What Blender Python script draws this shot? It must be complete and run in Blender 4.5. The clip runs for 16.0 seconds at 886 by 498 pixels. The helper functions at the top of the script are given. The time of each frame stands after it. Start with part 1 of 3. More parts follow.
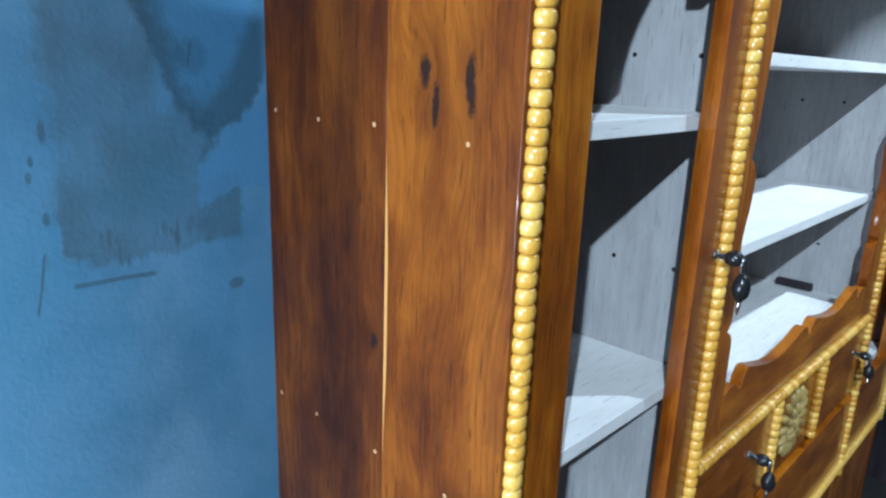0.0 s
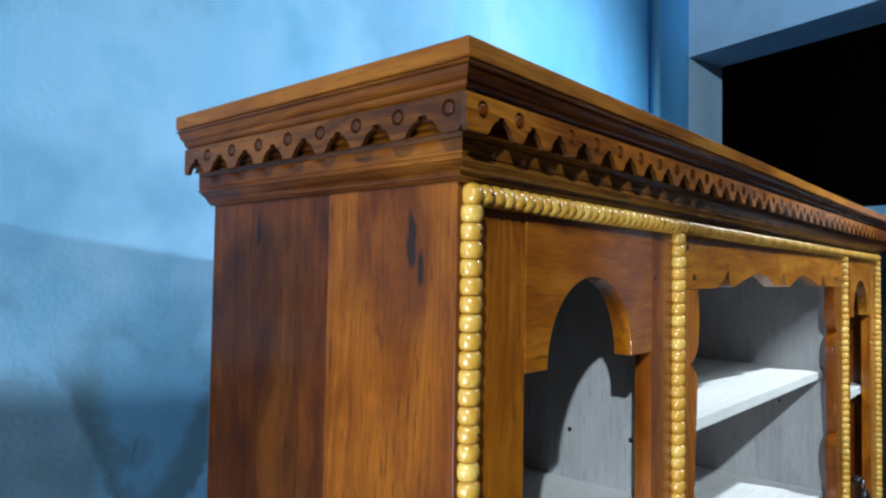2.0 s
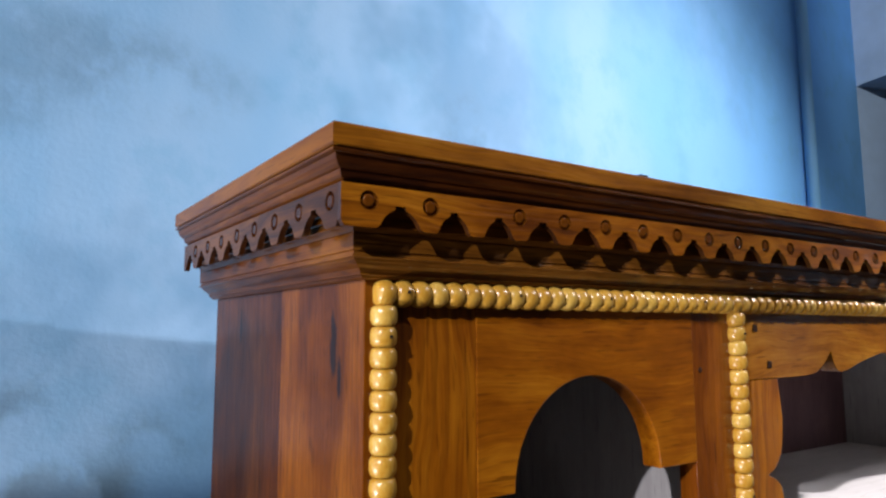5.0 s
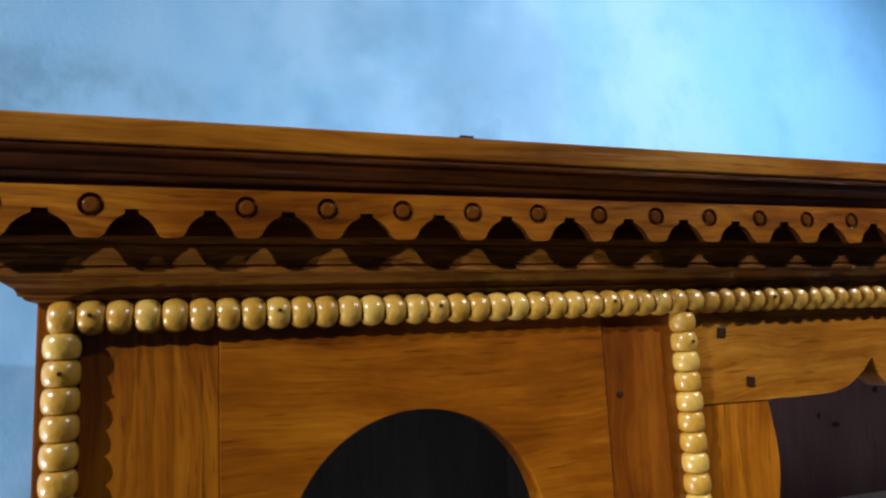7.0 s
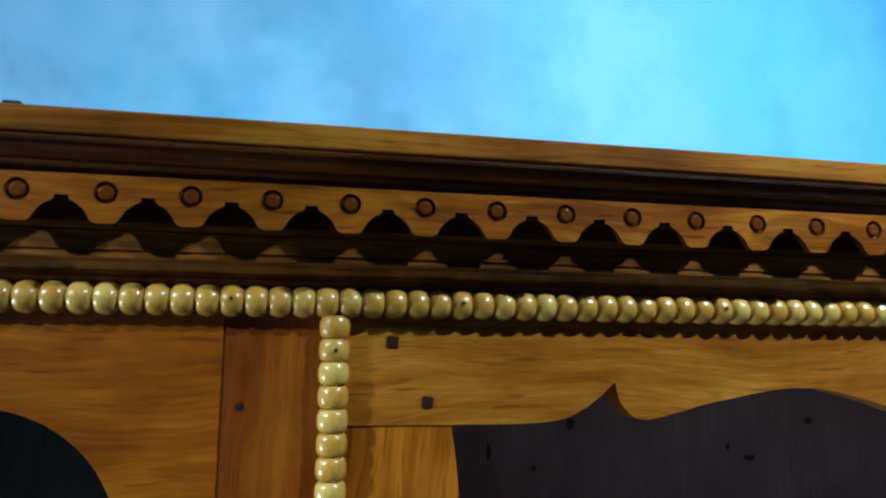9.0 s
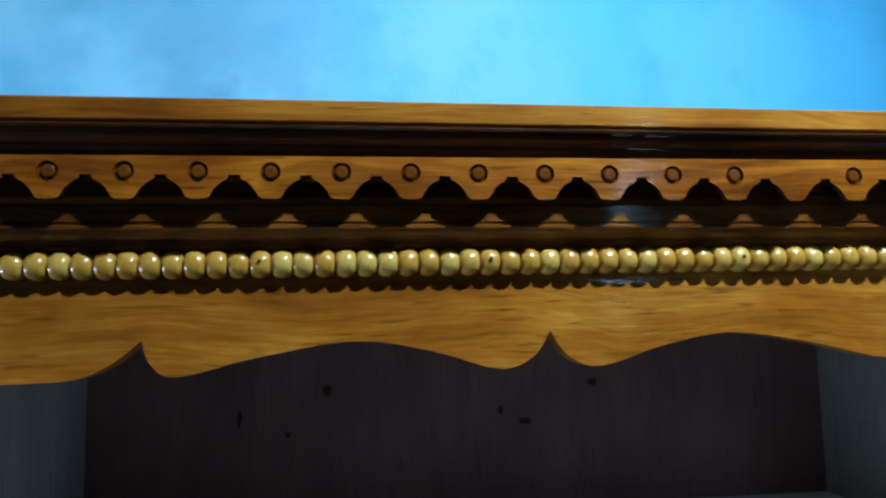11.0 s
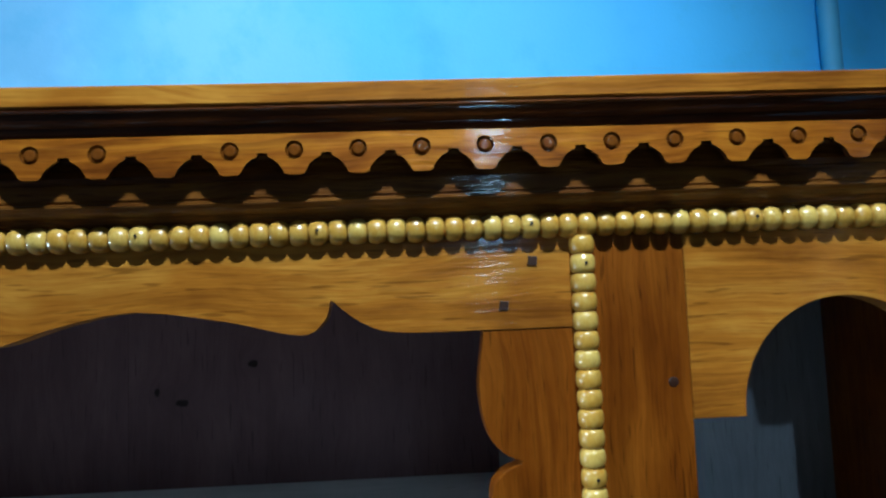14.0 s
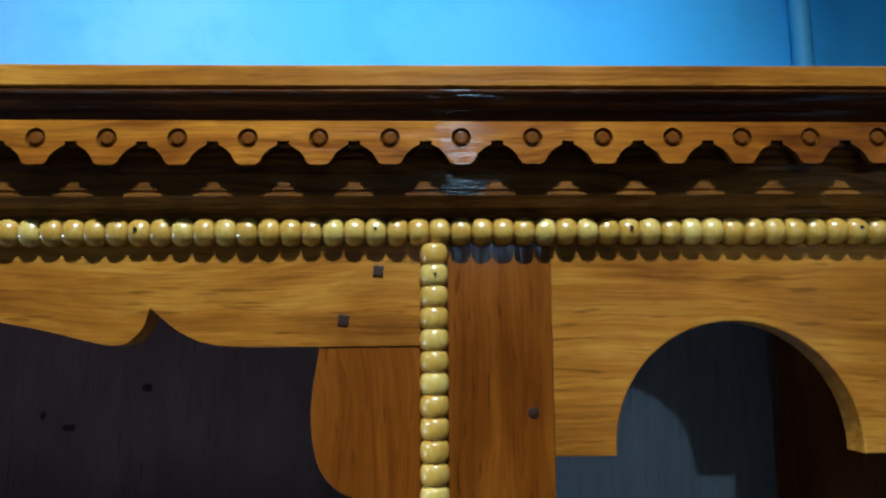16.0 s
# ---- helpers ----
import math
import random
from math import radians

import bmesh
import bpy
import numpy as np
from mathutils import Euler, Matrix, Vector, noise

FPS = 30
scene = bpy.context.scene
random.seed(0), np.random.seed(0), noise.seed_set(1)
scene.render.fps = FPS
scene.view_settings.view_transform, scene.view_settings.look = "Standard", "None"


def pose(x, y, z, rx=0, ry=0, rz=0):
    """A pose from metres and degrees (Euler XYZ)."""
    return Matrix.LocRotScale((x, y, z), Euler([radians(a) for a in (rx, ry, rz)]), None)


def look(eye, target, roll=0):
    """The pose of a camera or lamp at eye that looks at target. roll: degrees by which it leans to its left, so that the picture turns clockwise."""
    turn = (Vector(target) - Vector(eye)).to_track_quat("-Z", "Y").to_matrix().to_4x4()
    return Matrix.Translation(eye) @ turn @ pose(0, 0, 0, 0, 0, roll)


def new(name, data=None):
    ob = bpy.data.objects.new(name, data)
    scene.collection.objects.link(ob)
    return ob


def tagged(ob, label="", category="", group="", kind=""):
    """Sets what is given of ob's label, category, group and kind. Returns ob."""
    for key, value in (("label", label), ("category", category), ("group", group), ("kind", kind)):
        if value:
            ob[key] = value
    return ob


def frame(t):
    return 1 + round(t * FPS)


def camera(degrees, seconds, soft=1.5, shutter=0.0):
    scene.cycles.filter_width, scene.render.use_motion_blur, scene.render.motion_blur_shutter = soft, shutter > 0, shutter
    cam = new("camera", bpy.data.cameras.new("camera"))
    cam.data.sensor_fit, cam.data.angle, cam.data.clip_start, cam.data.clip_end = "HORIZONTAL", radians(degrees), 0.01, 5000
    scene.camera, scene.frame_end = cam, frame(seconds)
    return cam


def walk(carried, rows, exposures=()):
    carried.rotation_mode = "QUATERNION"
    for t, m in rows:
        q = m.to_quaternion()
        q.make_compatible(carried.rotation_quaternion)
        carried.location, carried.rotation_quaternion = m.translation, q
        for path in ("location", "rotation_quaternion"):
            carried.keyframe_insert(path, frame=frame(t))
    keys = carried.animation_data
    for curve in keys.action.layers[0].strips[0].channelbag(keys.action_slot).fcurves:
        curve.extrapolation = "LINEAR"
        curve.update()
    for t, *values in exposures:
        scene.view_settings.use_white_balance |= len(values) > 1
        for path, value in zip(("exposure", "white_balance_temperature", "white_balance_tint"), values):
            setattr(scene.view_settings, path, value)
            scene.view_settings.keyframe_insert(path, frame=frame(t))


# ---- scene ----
cam = camera(65.8, 16.0, soft=2.4)
PATH = [
    (0, (-0.428, -0.319, 1.426), (0.968, 1.015, 0.903), 2.1),
    (0.5, (-0.422, -0.324, 1.497), (1.007, 1.03, 1.142), 1.9),
    (1, (-0.423, -0.334, 1.561), (0.988, 1.069, 1.366), 0.8),
    (1.5, (-0.416, -0.346, 1.612), (1.001, 1.063, 1.551), -0.1),
    (2, (-0.417, -0.341, 1.655), (1.086, 0.977, 1.731), 0.9),
    (2.5, (-0.419, -0.332, 1.667), (1.161, 0.891, 1.76), 1.4),
    (3, (-0.417, -0.331, 1.668), (1.218, 0.818, 1.752), 1.8),
    (3.5, (-0.414, -0.321, 1.677), (1.13, 0.947, 1.768), 0.5),
    (3.7, (-0.406, -0.321, 1.682), (1.093, 0.999, 1.787), -0.3),
    (5.8, (-0.118, -0.464, 1.694), (0.67, 1.36, 1.922), -1.9),
    (6, (-0.1, -0.456, 1.693), (0.626, 1.394, 1.912), -2.7),
    (6.5, (-0.015, -0.421, 1.694), (0.693, 1.429, 1.97), -1.7),
    (7, (0.073, -0.424, 1.695), (0.739, 1.441, 1.973), -2.7),
    (7.5, (0.173, -0.451, 1.693), (0.616, 1.479, 1.972), -0.6),
    (8, (0.273, -0.48, 1.685), (0.586, 1.482, 1.914), -0.7),
    (8.5, (0.325, -0.471, 1.685), (0.654, 1.487, 1.922), -0.5),
    (9, (0.391, -0.44, 1.696), (0.771, 1.506, 1.961), 0.6),
    (9.5, (0.473, -0.436, 1.697), (0.85, 1.513, 1.944), -2.1),
    (10, (0.577, -0.467, 1.696), (0.827, 1.506, 1.907), -0.7),
    (10.2, (0.614, -0.481, 1.693), (0.846, 1.494, 1.901), -0.9),
    (12.3, (0.947, -0.474, 1.666), (1.178, 1.503, 1.864), -1.6),
    (12.5, (0.983, -0.475, 1.672), (1.196, 1.506, 1.84), -1.4),
    (13, (1.082, -0.484, 1.672), (1.273, 1.501, 1.825), -1.4),
    (13.5, (1.152, -0.497, 1.669), (1.312, 1.489, 1.836), -2.0),
    (14, (1.209, -0.511, 1.662), (1.322, 1.479, 1.826), -2.2),
    (14.5, (1.235, -0.508, 1.659), (1.338, 1.473, 1.914), -1.1),
    (15, (1.257, -0.478, 1.658), (1.392, 1.5, 1.921), -2.2),
    (15.5, (1.267, -0.46, 1.66), (1.44, 1.518, 1.897), -2.5),
    (16, (1.335, -0.461, 1.639), (1.394, 1.517, 1.934), -0.4),
]

EXPOSURES = [(0, 0.40, 5350, 4), (1.2, 0.24, 5650, 3), (2.2, 0.03, 6050, 6), (6, 0.0, 7200, 28), (7.2, -0.04, 6500, 15), (8.5, -0.12, 5450, 0), (9.5, -0.18, 5250, -6), (11, -0.28, 5200, -8), (13, -0.38, 5100, -5), (16, -0.40, 5000, -3)]
walk(cam, [(t, look(eye, target, roll)) for t, eye, target, roll in PATH], EXPOSURES)

# ---- world and lamps: a workshop at night, a few bare lamps and an added fill ----
world = bpy.data.worlds.new("night")
world.use_nodes = True
world.node_tree.nodes["Background"].inputs[0].default_value = (0.30, 0.45, 0.75, 1)
world.node_tree.nodes["Background"].inputs[1].default_value = 0.001
scene.world = world


def lamp(name, place, watts, colour, radius):
    data = bpy.data.lights.new(name, "POINT")
    data.energy, data.color, data.shadow_soft_size = watts, colour, radius
    ob = new(name, data)
    ob.location = place
    return ob


lamp("far_bulb_light", (-4.20, -2.44, 4.10), 1260, (0.90, 0.97, 1.0), 0.05)
cone = bpy.data.lights.new("shaded_lamp_light", "SPOT")
cone.energy, cone.color, cone.shadow_soft_size, cone.spot_size, cone.spot_blend = 174, (0.93, 0.98, 1.0), 0.03, radians(90), 1.0
new("shaded_lamp_light", cone).matrix_world = look((1.36, -0.83, 2.80), (1.15, 0.25, 1.92))
# Unseen fill lamp, added to brighten the lower wall and the side planks.
lamp("side_fill_light", (-1.60, -0.10, 1.00), 104, (0.93, 0.97, 1.0), 0.04)
tube = bpy.data.lights.new("near_tube_light", "AREA")
tube.shape, tube.size, tube.size_y, tube.energy, tube.color = "RECTANGLE", 0.06, 0.17, 0.055, (0.70, 0.90, 1.0)
tube.spread = radians(36)
new("near_tube_light", tube).matrix_world = look((1.43, -1.25, 1.96), (1.22, 0.0, 1.75))

slant = bpy.data.lights.new("door_lamp_light", "SPOT")
slant.energy, slant.color, slant.shadow_soft_size, slant.spot_size, slant.spot_blend = 34, (0.72, 0.86, 1.0), 0.012, radians(15), 0.6
new("door_lamp_light", slant).matrix_world = look((1.526, -1.80, 1.962), (1.665, 0.345, 1.495))

# ---- materials ----


class Nodes:
    """Shortcuts for building a node tree."""

    def __init__(self, name):
        self.mat = bpy.data.materials.new(name)
        self.mat.use_nodes = True
        self.t = self.mat.node_tree
        self.bsdf = self.t.nodes["Principled BSDF"]

    def put(self, socket, value):
        if isinstance(value, bpy.types.NodeSocket):
            self.t.links.new(value, socket)
        elif isinstance(value, tuple) and len(value) == 3 and socket.type == "RGBA":
            socket.default_value = (*value, 1)
        else:
            socket.default_value = value

    def math(self, op, a, b=0.0, c=0.0, clamp=False):
        n = self.t.nodes.new("ShaderNodeMath")
        n.operation, n.use_clamp = op, clamp
        for i, v in enumerate((a, b, c)):
            self.put(n.inputs[i], v)
        return n.outputs[0]

    def coords(self):
        return self.t.nodes.new("ShaderNodeTexCoord").outputs["Object"]

    def split(self, v):
        n = self.t.nodes.new("ShaderNodeSeparateXYZ")
        self.put(n.inputs[0], v)
        return n.outputs

    def join(self, x, y, z):
        n = self.t.nodes.new("ShaderNodeCombineXYZ")
        for i, v in enumerate((x, y, z)):
            self.put(n.inputs[i], v)
        return n.outputs[0]

    def noise(self, v, scale, detail=3.0, rough=0.55):
        n = self.t.nodes.new("ShaderNodeTexNoise")
        self.put(n.inputs["Vector"], v)
        n.inputs["Scale"].default_value, n.inputs["Detail"].default_value, n.inputs["Roughness"].default_value = scale, detail, rough
        return n.outputs["Fac"]

    def ramp(self, fac, stops):
        n = self.t.nodes.new("ShaderNodeValToRGB")
        self.put(n.inputs[0], fac)
        el = n.color_ramp.elements
        while len(el) < len(stops):
            el.new(0.5)
        for e, (at, c) in zip(el, stops):
            e.position, e.color = at, (*c, 1)
        return n.outputs[0]

    def mix(self, fac, a, b, blend="MIX"):
        n = self.t.nodes.new("ShaderNodeMix")
        n.data_type, n.blend_type = "RGBA", blend
        self.put(n.inputs[0], fac)
        self.put(n.inputs[6], a)
        self.put(n.inputs[7], b)
        return n.outputs[2]

    def step(self, v, lo, hi):
        n = self.t.nodes.new("ShaderNodeMapRange")
        n.interpolation_type = "SMOOTHSTEP"
        self.put(n.inputs[0], v)
        n.inputs[1].default_value, n.inputs[2].default_value = lo, hi
        return n.outputs[0]

    def bump(self, height, strength, distance):
        n = self.t.nodes.new("ShaderNodeBump")
        n.inputs["Strength"].default_value, n.inputs["Distance"].default_value = strength, distance
        self.put(n.inputs["Height"], height)
        self.put(self.bsdf.inputs["Normal"], n.outputs[0])
        self.put(self.bsdf.inputs["Coat Normal"], n.outputs[0])

    def random(self):
        return self.t.nodes.new("ShaderNodeObjectInfo").outputs["Random"]

    def finish(self, colour, rough, coat=0.0, coat_rough=0.1, spec=0.35):
        self.put(self.bsdf.inputs["Base Color"], colour)
        self.put(self.bsdf.inputs["Roughness"], rough)
        self.put(self.bsdf.inputs["Specular IOR Level"], spec)
        self.put(self.bsdf.inputs["Coat Weight"], coat)
        self.put(self.bsdf.inputs["Coat Roughness"], coat_rough)
        return self.mat


def wood(name, grain, dark, mid, light, rough=0.5, coat=0.8, coat_rough=0.16, knots=(), spread=0.3, contrast=0.5, across="y", blotch=0.55, sap=None, spec=0.08, pith=None, ring=0.0085, relief=0.14):
    """Flat-sawn timber whose figure runs along the axis grain: growth rings about a slanting pith, cloudy tone, fibres and pores.
    knots: (across, along, half width, half length); pith: where it lies across the board, how deep under the face, and its slant."""
    g = Nodes(name)
    x, y, z = g.split(g.coords())
    r = g.random()
    shift = g.math("MULTIPLY", r, 7.3)
    along, a, b = {"x": (x, z, y), "z": (z, x, y), "y": (y, z, x)}[grain]
    if knots and across == "y":
        a, b = y, x
    u, w, v = g.math("ADD", a, shift), g.math("ADD", b, shift), g.math("ADD", along, g.math("MULTIPLY", r, 3.1))

    def stretched(across_scale, along_scale, detail=3.0, rough_=0.55, base=None):
        return g.noise(g.join(g.math("MULTIPLY", base or u, across_scale), g.math("MULTIPLY", w, across_scale), g.math("MULTIPLY", v, along_scale)), 1.0, detail, rough_)

    def swing(noise_, size):
        return g.math("MULTIPLY", g.math("SUBTRACT", noise_, 0.5), size)

    knot_mask, halo = None, 0.0
    for ku, kv, hu, hv in knots:
        du = g.math("DIVIDE", g.math("ADD", g.math("SUBTRACT", a, ku), swing(g.noise(g.join(u, w, v), 55.0), hu * 1.6)), hu)
        dv = g.math("DIVIDE", g.math("SUBTRACT", along, kv), hv)
        d = g.math("ADD", g.math("MULTIPLY", du, du), g.math("MULTIPLY", dv, dv))
        halo = g.math("ADD", halo, g.math("POWER", 2.718, g.math("MULTIPLY", d, -0.14)))
        core = g.math("SUBTRACT", 1.0, g.step(g.math("ADD", d, g.math("MULTIPLY", g.noise(g.join(u, w, v), 120.0), 1.3)), 0.95, 1.75))
        knot_mask = core if knot_mask is None else g.math("MAXIMUM", knot_mask, core)
    bend = g.math("ADD", swing(stretched(9.0, 4.5, 2.0), 0.05), swing(stretched(34.0, 11.0, 2.0), 0.007))
    uu = g.math("ADD", u, bend)
    if knots:
        uu = g.math("ADD", uu, g.math("MULTIPLY", halo, 0.016))
    if pith:
        out = g.math("ADD", g.math("SUBTRACT", a, pith[0]), bend)
        deep = g.math("ADD", pith[1], g.math("MULTIPLY", g.math("PINGPONG", along, 0.85), pith[2]))
    else:
        out = g.math("SUBTRACT", g.math("PINGPONG", uu, 0.13), 0.05)
        deep = g.math("ADD", 0.020, g.math("MULTIPLY", g.math("PINGPONG", v, 0.7), 0.045))
    if knots:
        out = g.math("ADD", out, g.math("MULTIPLY", halo, 0.016))
    deep = g.math("ADD", deep, swing(stretched(5.0, 2.6, 2.0), 0.05))
    radius = g.math("SQRT", g.math("ADD", g.math("MULTIPLY", out, out), g.math("MULTIPLY", deep, deep)))
    turns = g.math("FRACT", g.math("ADD", g.math("DIVIDE", radius, ring), swing(stretched(60.0, 4.0, 3.0), 0.5)))
    late = g.math("SUBTRACT", g.step(turns, 0.30, 0.93), g.step(turns, 0.93, 1.0))
    figure = g.math("MULTIPLY", late, g.math("ADD", 0.25, g.math("MULTIPLY", g.step(stretched(7.0, 2.2, 2.0), 0.40, 0.62), 0.75)))
    cloud = stretched(15.0, 5.5, 5.0, 0.62, uu)
    streak = stretched(95.0, 3.4, 3.0, 0.6, uu)
    fibre = stretched(420.0, 12.0, 2.0, 0.6, uu)
    pores = stretched(620.0, 34.0, 1.0, 0.5, uu)
    dashes = stretched(300.0, 26.0, 1.0, 0.4)
    tone = g.math("ADD", g.math("MULTIPLY", cloud, blotch), g.math("ADD", g.math("MULTIPLY", streak, 0.84 - blotch), g.math("MULTIPLY", fibre, 0.16)))
    tone = g.math("ADD", tone, g.math("MULTIPLY", g.math("SUBTRACT", r, 0.5), spread * 0.5))
    base = g.ramp(tone, [(0.37, dark), (0.49, mid), (0.62, light)])
    base = g.mix(g.math("MULTIPLY", figure, contrast), base, dark)
    base = g.mix(g.math("MULTIPLY", g.step(pores, 0.60, 0.72), 0.40), base, dark)
    base = g.mix(g.math("MULTIPLY", g.step(dashes, 0.66, 0.74), 0.55), base, tuple(c * 0.6 for c in dark))
    if sap:
        edge, at, half, wide = sap
        rise = g.math("SUBTRACT", 1.0, g.step(g.math("ABSOLUTE", g.math("SUBTRACT", along, at)), 0.2 * half, half))
        strip = g.step(g.math("SUBTRACT", g.math("ADD", a, g.math("MULTIPLY", rise, wide)), edge), -0.0012, 0.0006)
        base = g.mix(g.math("MULTIPLY", strip, g.step(rise, 0.05, 0.2)), base, (0.50, 0.24, 0.06))
    if knot_mask is not None:
        base = g.mix(g.math("MULTIPLY", g.math("MINIMUM", halo, 1.0), 0.42), base, dark)
        base = g.mix(g.math("MULTIPLY", knot_mask, 0.93), base, (0.012, 0.006, 0.004))
    brushed = stretched(210.0, 9.0, 2.0, 0.6)
    g.bump(g.math("ADD", g.math("MULTIPLY", brushed, 0.8), g.math("ADD", g.math("MULTIPLY", fibre, 0.3), g.math("MULTIPLY", cloud, 1.2))), relief, 0.003)
    return g.finish(base, g.math("ADD", rough - 0.06, g.math("MULTIPLY", cloud, 0.12)), coat, g.math("ADD", coat_rough - 0.05, g.math("MULTIPLY", streak, 0.1)), spec if coat else 0.35)


TD, TM, TL = (0.120, 0.029, 0.001), (0.255, 0.070, 0.002), (0.42, 0.145, 0.006)
TEAK_X = wood("varnished_teak_x", "x", TD, TM, TL, spread=0.12, contrast=0.2, blotch=0.68, rough=0.42, coat=0.8, coat_rough=0.14, spec=0.12)
# Front crown moulding darker than the band: overhang shade is in the colour.
SHADED_MOULD = wood("varnished_shaded_moulding", "x", (0.028, 0.006, 0.001), (0.082, 0.0205, 0.002), (0.16, 0.048, 0.005), coat=0.7, coat_rough=0.08, relief=0.32)
# Walls of the scallop and ring cuts, far darker than the band's face.
DARK_CUT = wood("dark_cut_wood", "x", (0.014, 0.004, 0.001), (0.030, 0.009, 0.002), (0.060, 0.018, 0.003), coat=0.8, coat_rough=0.08)
# Front base moulding and fillet, toned down likewise for the overhang's shade.
SHADED_FOOTWOOD = wood("varnished_shaded_base_moulding", "x", (0.030, 0.0075, 0.001), (0.100, 0.031, 0.003), (0.22, 0.080, 0.009), coat=0.4, coat_rough=0.07, relief=0.42)
TEAK_Z = wood("varnished_teak_z", "z", TD, TM, TL, spread=0.12)
# Side cornice runs, toned darker than the front ones.
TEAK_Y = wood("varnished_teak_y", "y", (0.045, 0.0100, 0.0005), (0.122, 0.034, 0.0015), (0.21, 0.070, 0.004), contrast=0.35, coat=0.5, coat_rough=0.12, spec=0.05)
BAND_Y = wood("varnished_dark_side_band", "y", (0.018, 0.0045, 0.0005), (0.055, 0.015, 0.001), (0.14, 0.045, 0.003), blotch=0.68, contrast=0.35, coat=0.6, coat_rough=0.10, spec=0.05)
HEARTWOOD = wood("varnished_heartwood", "z", (0.060, 0.0128, 0.0005), (0.132, 0.031, 0.001), (0.215, 0.060, 0.003), spread=0.12, contrast=0.3, coat=0.35, coat_rough=0.10, spec=0.05, relief=0.24)
FRIEZE_TEAK = wood("varnished_frieze_teak", "x", (0.15, 0.044, 0.003), (0.320, 0.112, 0.008), (0.50, 0.220, 0.024), spread=0.0, contrast=0.34, blotch=0.64, rough=0.42, coat=0.38, coat_rough=0.10, spec=0.08, relief=0.24, pith=(1.684, 0.004, 0.055))
RED_TEAK = wood("varnished_red_teak", "z", (0.085, 0.018, 0.001), (0.175, 0.043, 0.002), (0.28, 0.082, 0.005), spread=0.12, contrast=0.25, blotch=0.65)
PALE_TEAK = wood("varnished_pale_teak", "x", (0.15, 0.044, 0.003), (0.320, 0.112, 0.008), (0.50, 0.220, 0.024), spread=0.12, contrast=0.22, rough=0.42, coat=0.38, coat_rough=0.10, spec=0.08, relief=0.24)
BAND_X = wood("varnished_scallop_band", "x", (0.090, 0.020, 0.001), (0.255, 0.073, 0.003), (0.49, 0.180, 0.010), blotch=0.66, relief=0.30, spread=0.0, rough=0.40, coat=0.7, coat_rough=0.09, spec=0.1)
SIDE_FRONT = wood("side_plank_knotty", "z", (0.054, 0.0112, 0.0005), (0.124, 0.0305, 0.0010), (0.210, 0.061, 0.0030), knots=((0.049, 1.682, 0.0060, 0.028), (0.039, 1.660, 0.0045, 0.018), (0.108, 1.419, 0.0075, 0.016), (0.094, 1.392, 0.0050, 0.022), (0.055, 1.410, 0.0065, 0.028)), spread=0.0, sap=(0.1564, 1.19, 0.19, 0.0045), pith=(0.105, 0.030, 0.020), contrast=0.3, blotch=0.76, coat=0.55, coat_rough=0.12, spec=0.04)
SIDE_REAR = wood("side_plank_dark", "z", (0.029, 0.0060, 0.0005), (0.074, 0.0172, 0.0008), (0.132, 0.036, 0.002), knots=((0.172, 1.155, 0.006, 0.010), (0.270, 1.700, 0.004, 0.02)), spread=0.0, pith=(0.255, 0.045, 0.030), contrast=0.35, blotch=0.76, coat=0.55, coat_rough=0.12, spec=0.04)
RAW = wood("raw_pale_wood", "z", (0.27, 0.266, 0.27), (0.33, 0.327, 0.335), (0.39, 0.387, 0.395), rough=0.75, coat=0.0, spread=0.15, contrast=0.25)
# Outer back boards: the raw wood again, darkened for the unlit bays.
RAW_SHADED = wood("raw_shaded_back_wood", "z", (0.15, 0.152, 0.158), (0.185, 0.187, 0.195), (0.22, 0.222, 0.23), rough=0.75, coat=0.0, spread=0.15, contrast=0.25)
# Centre back boards: brown wood, with the bay's dimness also in the tone.
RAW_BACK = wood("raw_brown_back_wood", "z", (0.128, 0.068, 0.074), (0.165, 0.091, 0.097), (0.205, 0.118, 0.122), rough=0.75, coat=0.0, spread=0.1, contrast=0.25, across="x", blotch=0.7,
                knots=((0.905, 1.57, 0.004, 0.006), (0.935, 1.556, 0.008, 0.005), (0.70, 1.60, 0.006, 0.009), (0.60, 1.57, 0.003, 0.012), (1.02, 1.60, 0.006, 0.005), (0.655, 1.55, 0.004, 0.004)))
RAW_X = wood("raw_pale_shelf_wood", "x", (0.60, 0.60, 0.59), (0.66, 0.66, 0.66), (0.72, 0.72, 0.72), rough=0.75, coat=0.0, spread=0.1, contrast=0.15)
PANEL_GREY = wood("primed_brown_panel", "z", (0.016, 0.013, 0.016), (0.027, 0.022, 0.026), (0.042, 0.034, 0.038), rough=0.6, coat=0.1, spread=0.1, contrast=0.3)


